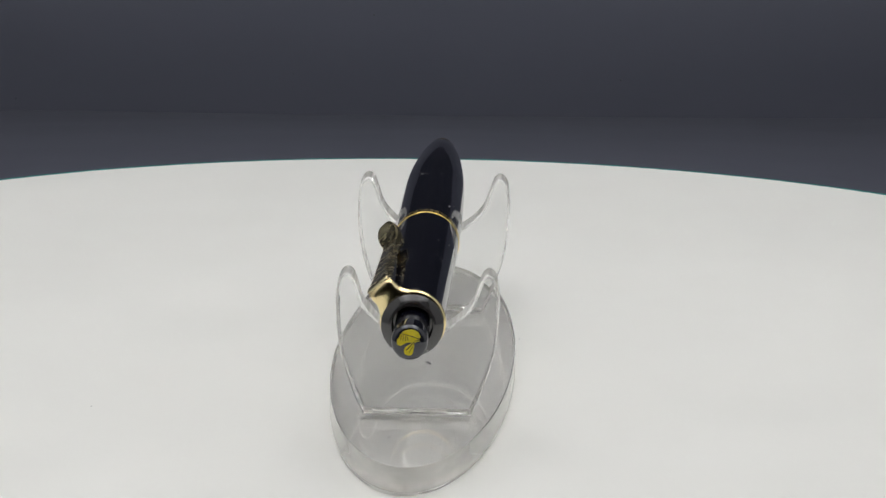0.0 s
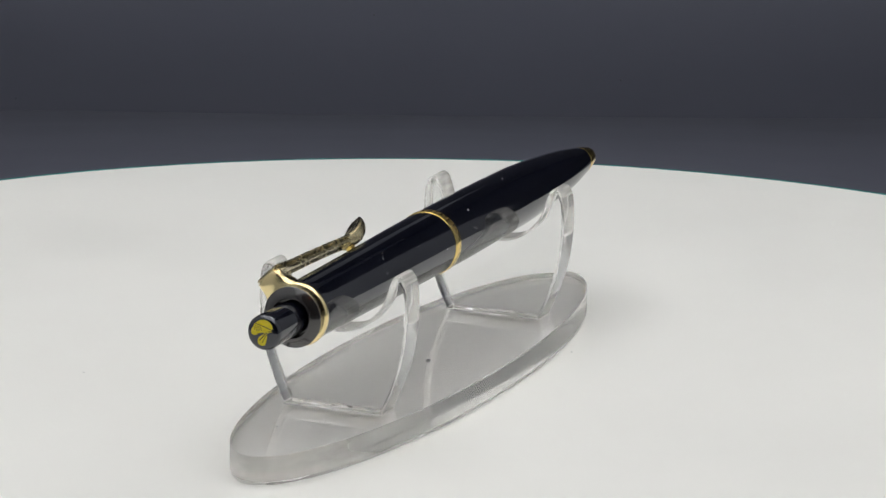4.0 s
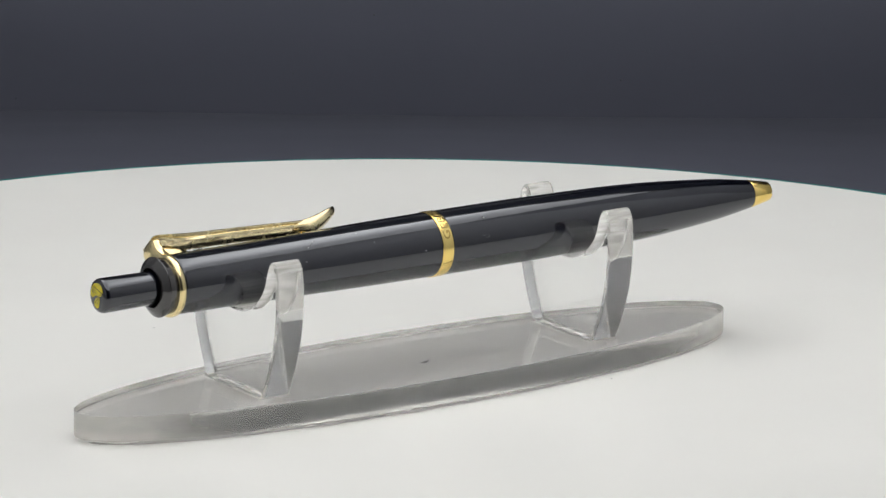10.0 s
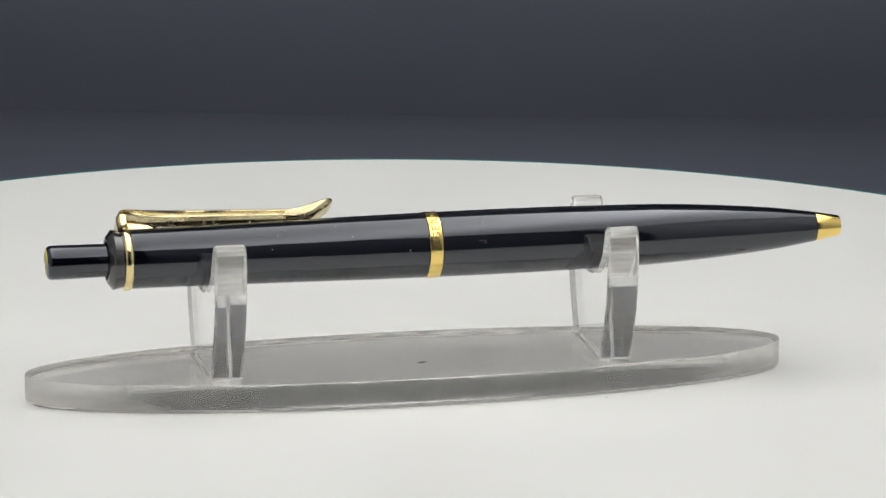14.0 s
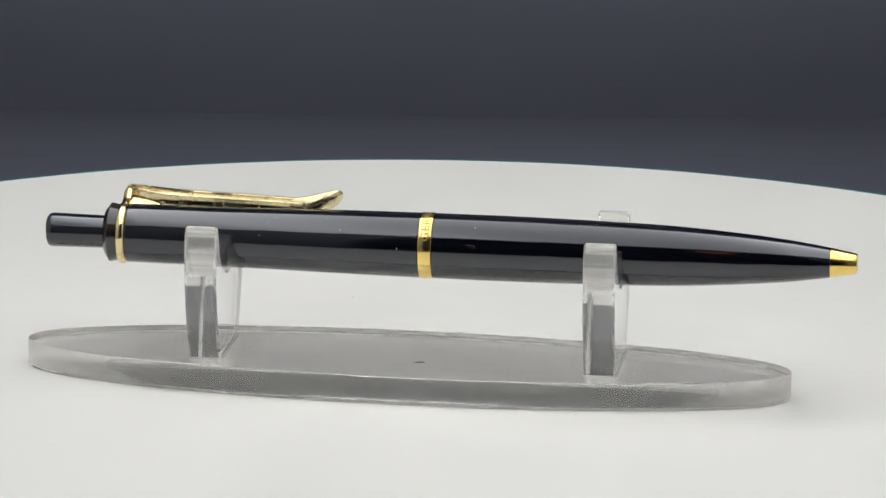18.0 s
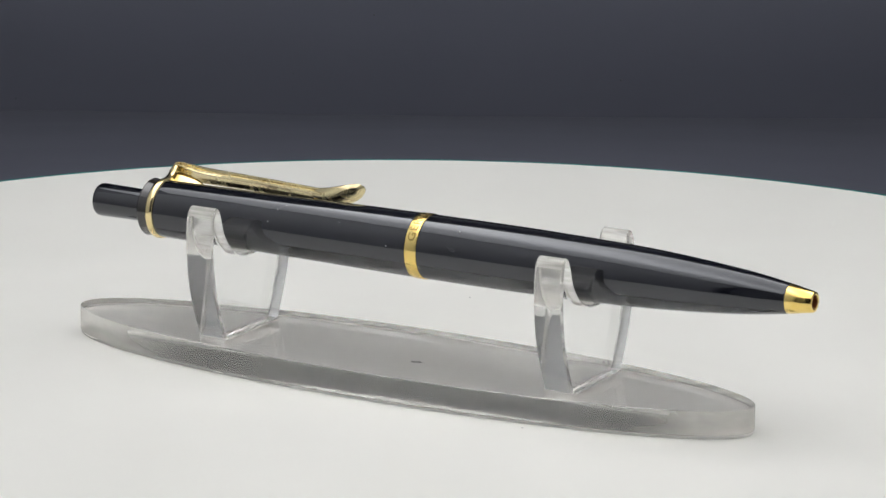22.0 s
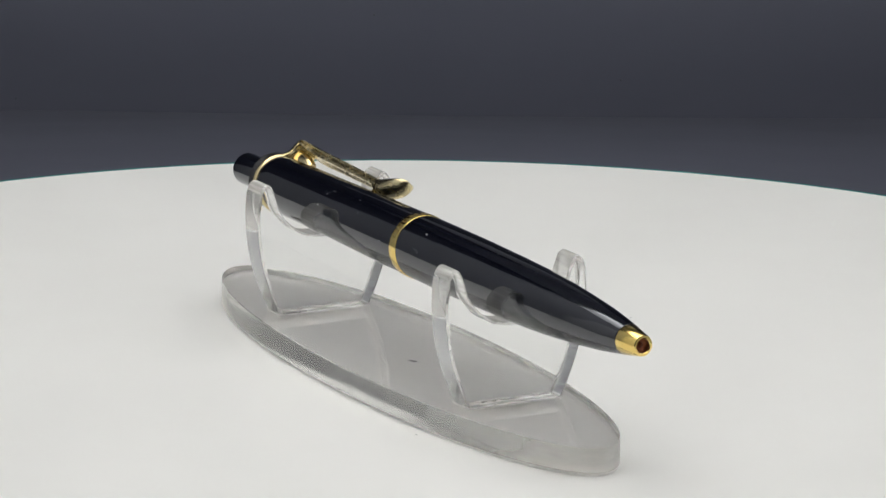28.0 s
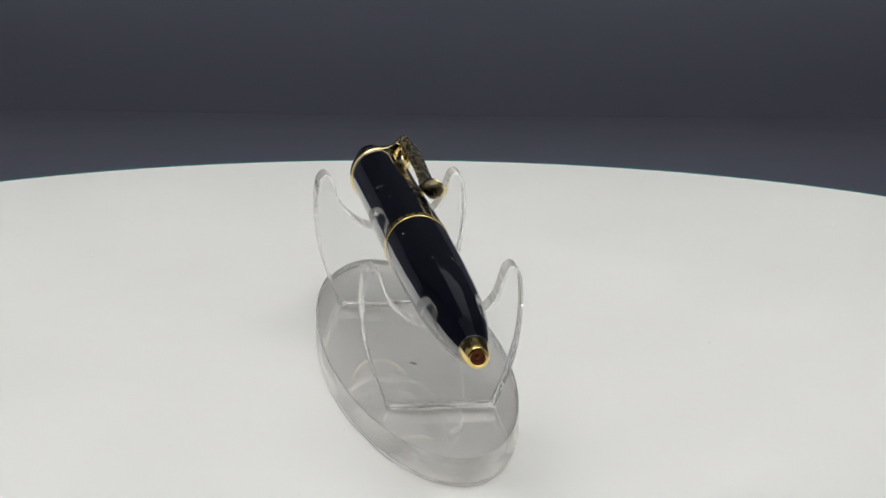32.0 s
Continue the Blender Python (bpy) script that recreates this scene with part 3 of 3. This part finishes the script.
def emblem(parent):
    """A plain yellow emblem on the button's end: a dome, a fan and a drop, with dark lines."""
    def flat(name, pts, mat, x):
        bm = bmesh.new()
        a = [bm.verts.new((x, y, z)) for y, z in pts]
        b = [bm.verts.new((x + 0.05, y, z)) for y, z in pts]
        n = len(pts)
        for i in range(n):
            bm.faces.new([a[i], a[(i + 1) % n], b[(i + 1) % n], b[i]])
        bm.faces.new(a[::-1])
        bm.faces.new(b)
        part(name, bm, mat, parent, smooth=0)
    x = -60.55
    k = 0.87
    dome = [(1.36, 1.76), (0.95, 2.12), (0.4, 2.38), (-0.3, 2.47), (-0.95, 2.32), (-1.45, 2.02), (-1.78, 1.55), (-1.9, 1.12), (-1.73, 0.85), (-1.2, 1.05), (-0.52, 1.27), (0.2, 1.46), (0.75, 1.6)]
    fan = [(1.55, 1.66), (1.72, 1.06), (2.08, 0.67), (2.14, 0.15), (1.97, -0.3), (1.45, -0.45), (1.1, -0.25), (0.7, 0.0), (0.3, 0.14), (-0.06, 0.2), (-0.6, 0.0), (-0.95, 0.1), (-1.3, 0.35), (-1.75, 0.4), (-1.5, 0.8), (-0.95, 0.98), (-0.3, 1.18), (0.5, 1.42)]
    drop = [(-0.3, -0.02), (-0.85, -0.04), (-0.84, -0.6), (-0.72, -1.2), (-0.5, -1.98), (-0.1, -2.15), (0.4, -2.1), (0.75, -1.85), (0.9, -1.45), (0.85, -1.05), (0.7, -0.72), (0.24, -0.36)]
    for name, pts, depth in (("emblem_dome", dome, 0.001), ("emblem_fan", fan, 0.0), ("emblem_drop", drop, -0.002)):
        flat(name, [(y * k, z * k) for y, z in pts], YELLOW, x + depth)
    for y0, z0, y1, z1, w in ((1.4, 1.7, -0.5, 1.22, 0.07), (-0.45, 1.24, -1.75, 0.78, 0.07), (1.32, 1.45, 1.5, 0.5, 0.065), (1.0, 1.4, 1.08, 0.4, 0.065), (0.66, 1.3, 0.64, 0.42, 0.065), (0.34, 1.2, 0.22, 0.5, 0.065),
                              (-0.85, 0.3, 0.55, -1.25, 0.08), (-0.8, -0.15, 0.05, -1.6, 0.05), (-0.95, 0.42, -1.6, 0.58, 0.06)):
        d = Vector((z1 - z0, y0 - y1)).normalized() * w
        flat("emblem_line", [(k * (u + a * d.x), k * (v + a * d.y)) for u, v, a in ((y0, z0, 1), (y1, z1, 1), (y1, z1, -1), (y0, z0, -1))], INK, x - 0.008)


def marks(p):
    """Small dust flecks and scratches on the barrel."""
    for x, ang, r, size in ((9.2, -39.8, 5.2, 0.17), (-3.1, -84, 5.18, 0.11), (-25.3, -70.5, 4.88, 0.09), (28.3, -15, 5.07, 0.08), (28.5, 20, 5.07, 0.09), (-23, -33, 4.9, 0.07), (-24.2, -44.3, 4.91, 0.075), (-12.3, -54.5, 5.07, 0.07), (-14.7, -29.8, 5.04, 0.075)):
        bm = bmesh.new()
        bmesh.ops.create_icosphere(bm, subdivisions=2, radius=size)
        c = on_barrel(x, ang, r)
        for v in bm.verts:
            v.co = v.co * 0.999 + c
        part("dust_fleck", bm, DUST, p)
    strokes = ([(7.6, -69), (7.9, -72), (8.3, -73), (8.8, -72.5), (9.3, -74), (9.1, -77), (8.6, -76.5), (8.3, -74.5)],
               [(-22.6, -30), (-22.8, -33), (-23.3, -35)], [(-23.6, -37), (-23.8, -41), (-24.4, -43)], [(-25.0, -38), (-25.6, -43)], [(-21.9, -36), (-21.3, -40)],
               [(27.8, 17), (28.3, 19), (28.6, 22), (28.0, 24)], [(32, 29), (30.2, 25), (29, 22), (28.3, 15), (27.7, 9)], [(-29.4, -20), (-29.1, -22.8), (-28.8, -25.5)], [(-20.5, -50), (-20, -52.7), (-19.8, -55)])
    for st in strokes:
        pts = spline(st, 5)
        bm = bmesh.new()
        rows = []
        for x, ang in pts:
            r = np.interp(x, [-47, -26, -9, 0, 10, 25, 32], [4.70, 4.88, 5.12, 5.2, 5.23, 5.12, 5.0])
            rows.append([bm.verts.new(on_barrel(x + dx, ang + da, r + dr)) for dx, da, dr in ((-0.045, 0.5, -0.01), (0, 0, 0.012), (0.045, -0.5, -0.01))])
        for a, b in zip(rows, rows[1:]):
            for i in range(2):
                bm.faces.new([a[i], a[i + 1], b[i + 1], b[i]])
        part("scratch", bm, SCRATCH, p)


build_setting()
build_panel()
build_amber_lamp()
turntable = build_turntable()
stand = build_stand()
pen = build_pen()


# ---- the turning ----
def turning(t):
    return pose(0, 0, 0, 0, 0, 87.749 - 5.3152 * t) @ pose(0, 0, 0, 0, -0.058, 0)


def motions():
    times = [2 * k for k in range(17)]
    for thing, place in ((turntable, pose(0, 0, 0)), (stand, pose(0, STAND_Y * MM, 0)), (pen, pose(0, PEN_Y * MM, PEN_Z * MM))):
        walk(thing, [(t, turning(t) @ place) for t in times])


motions()
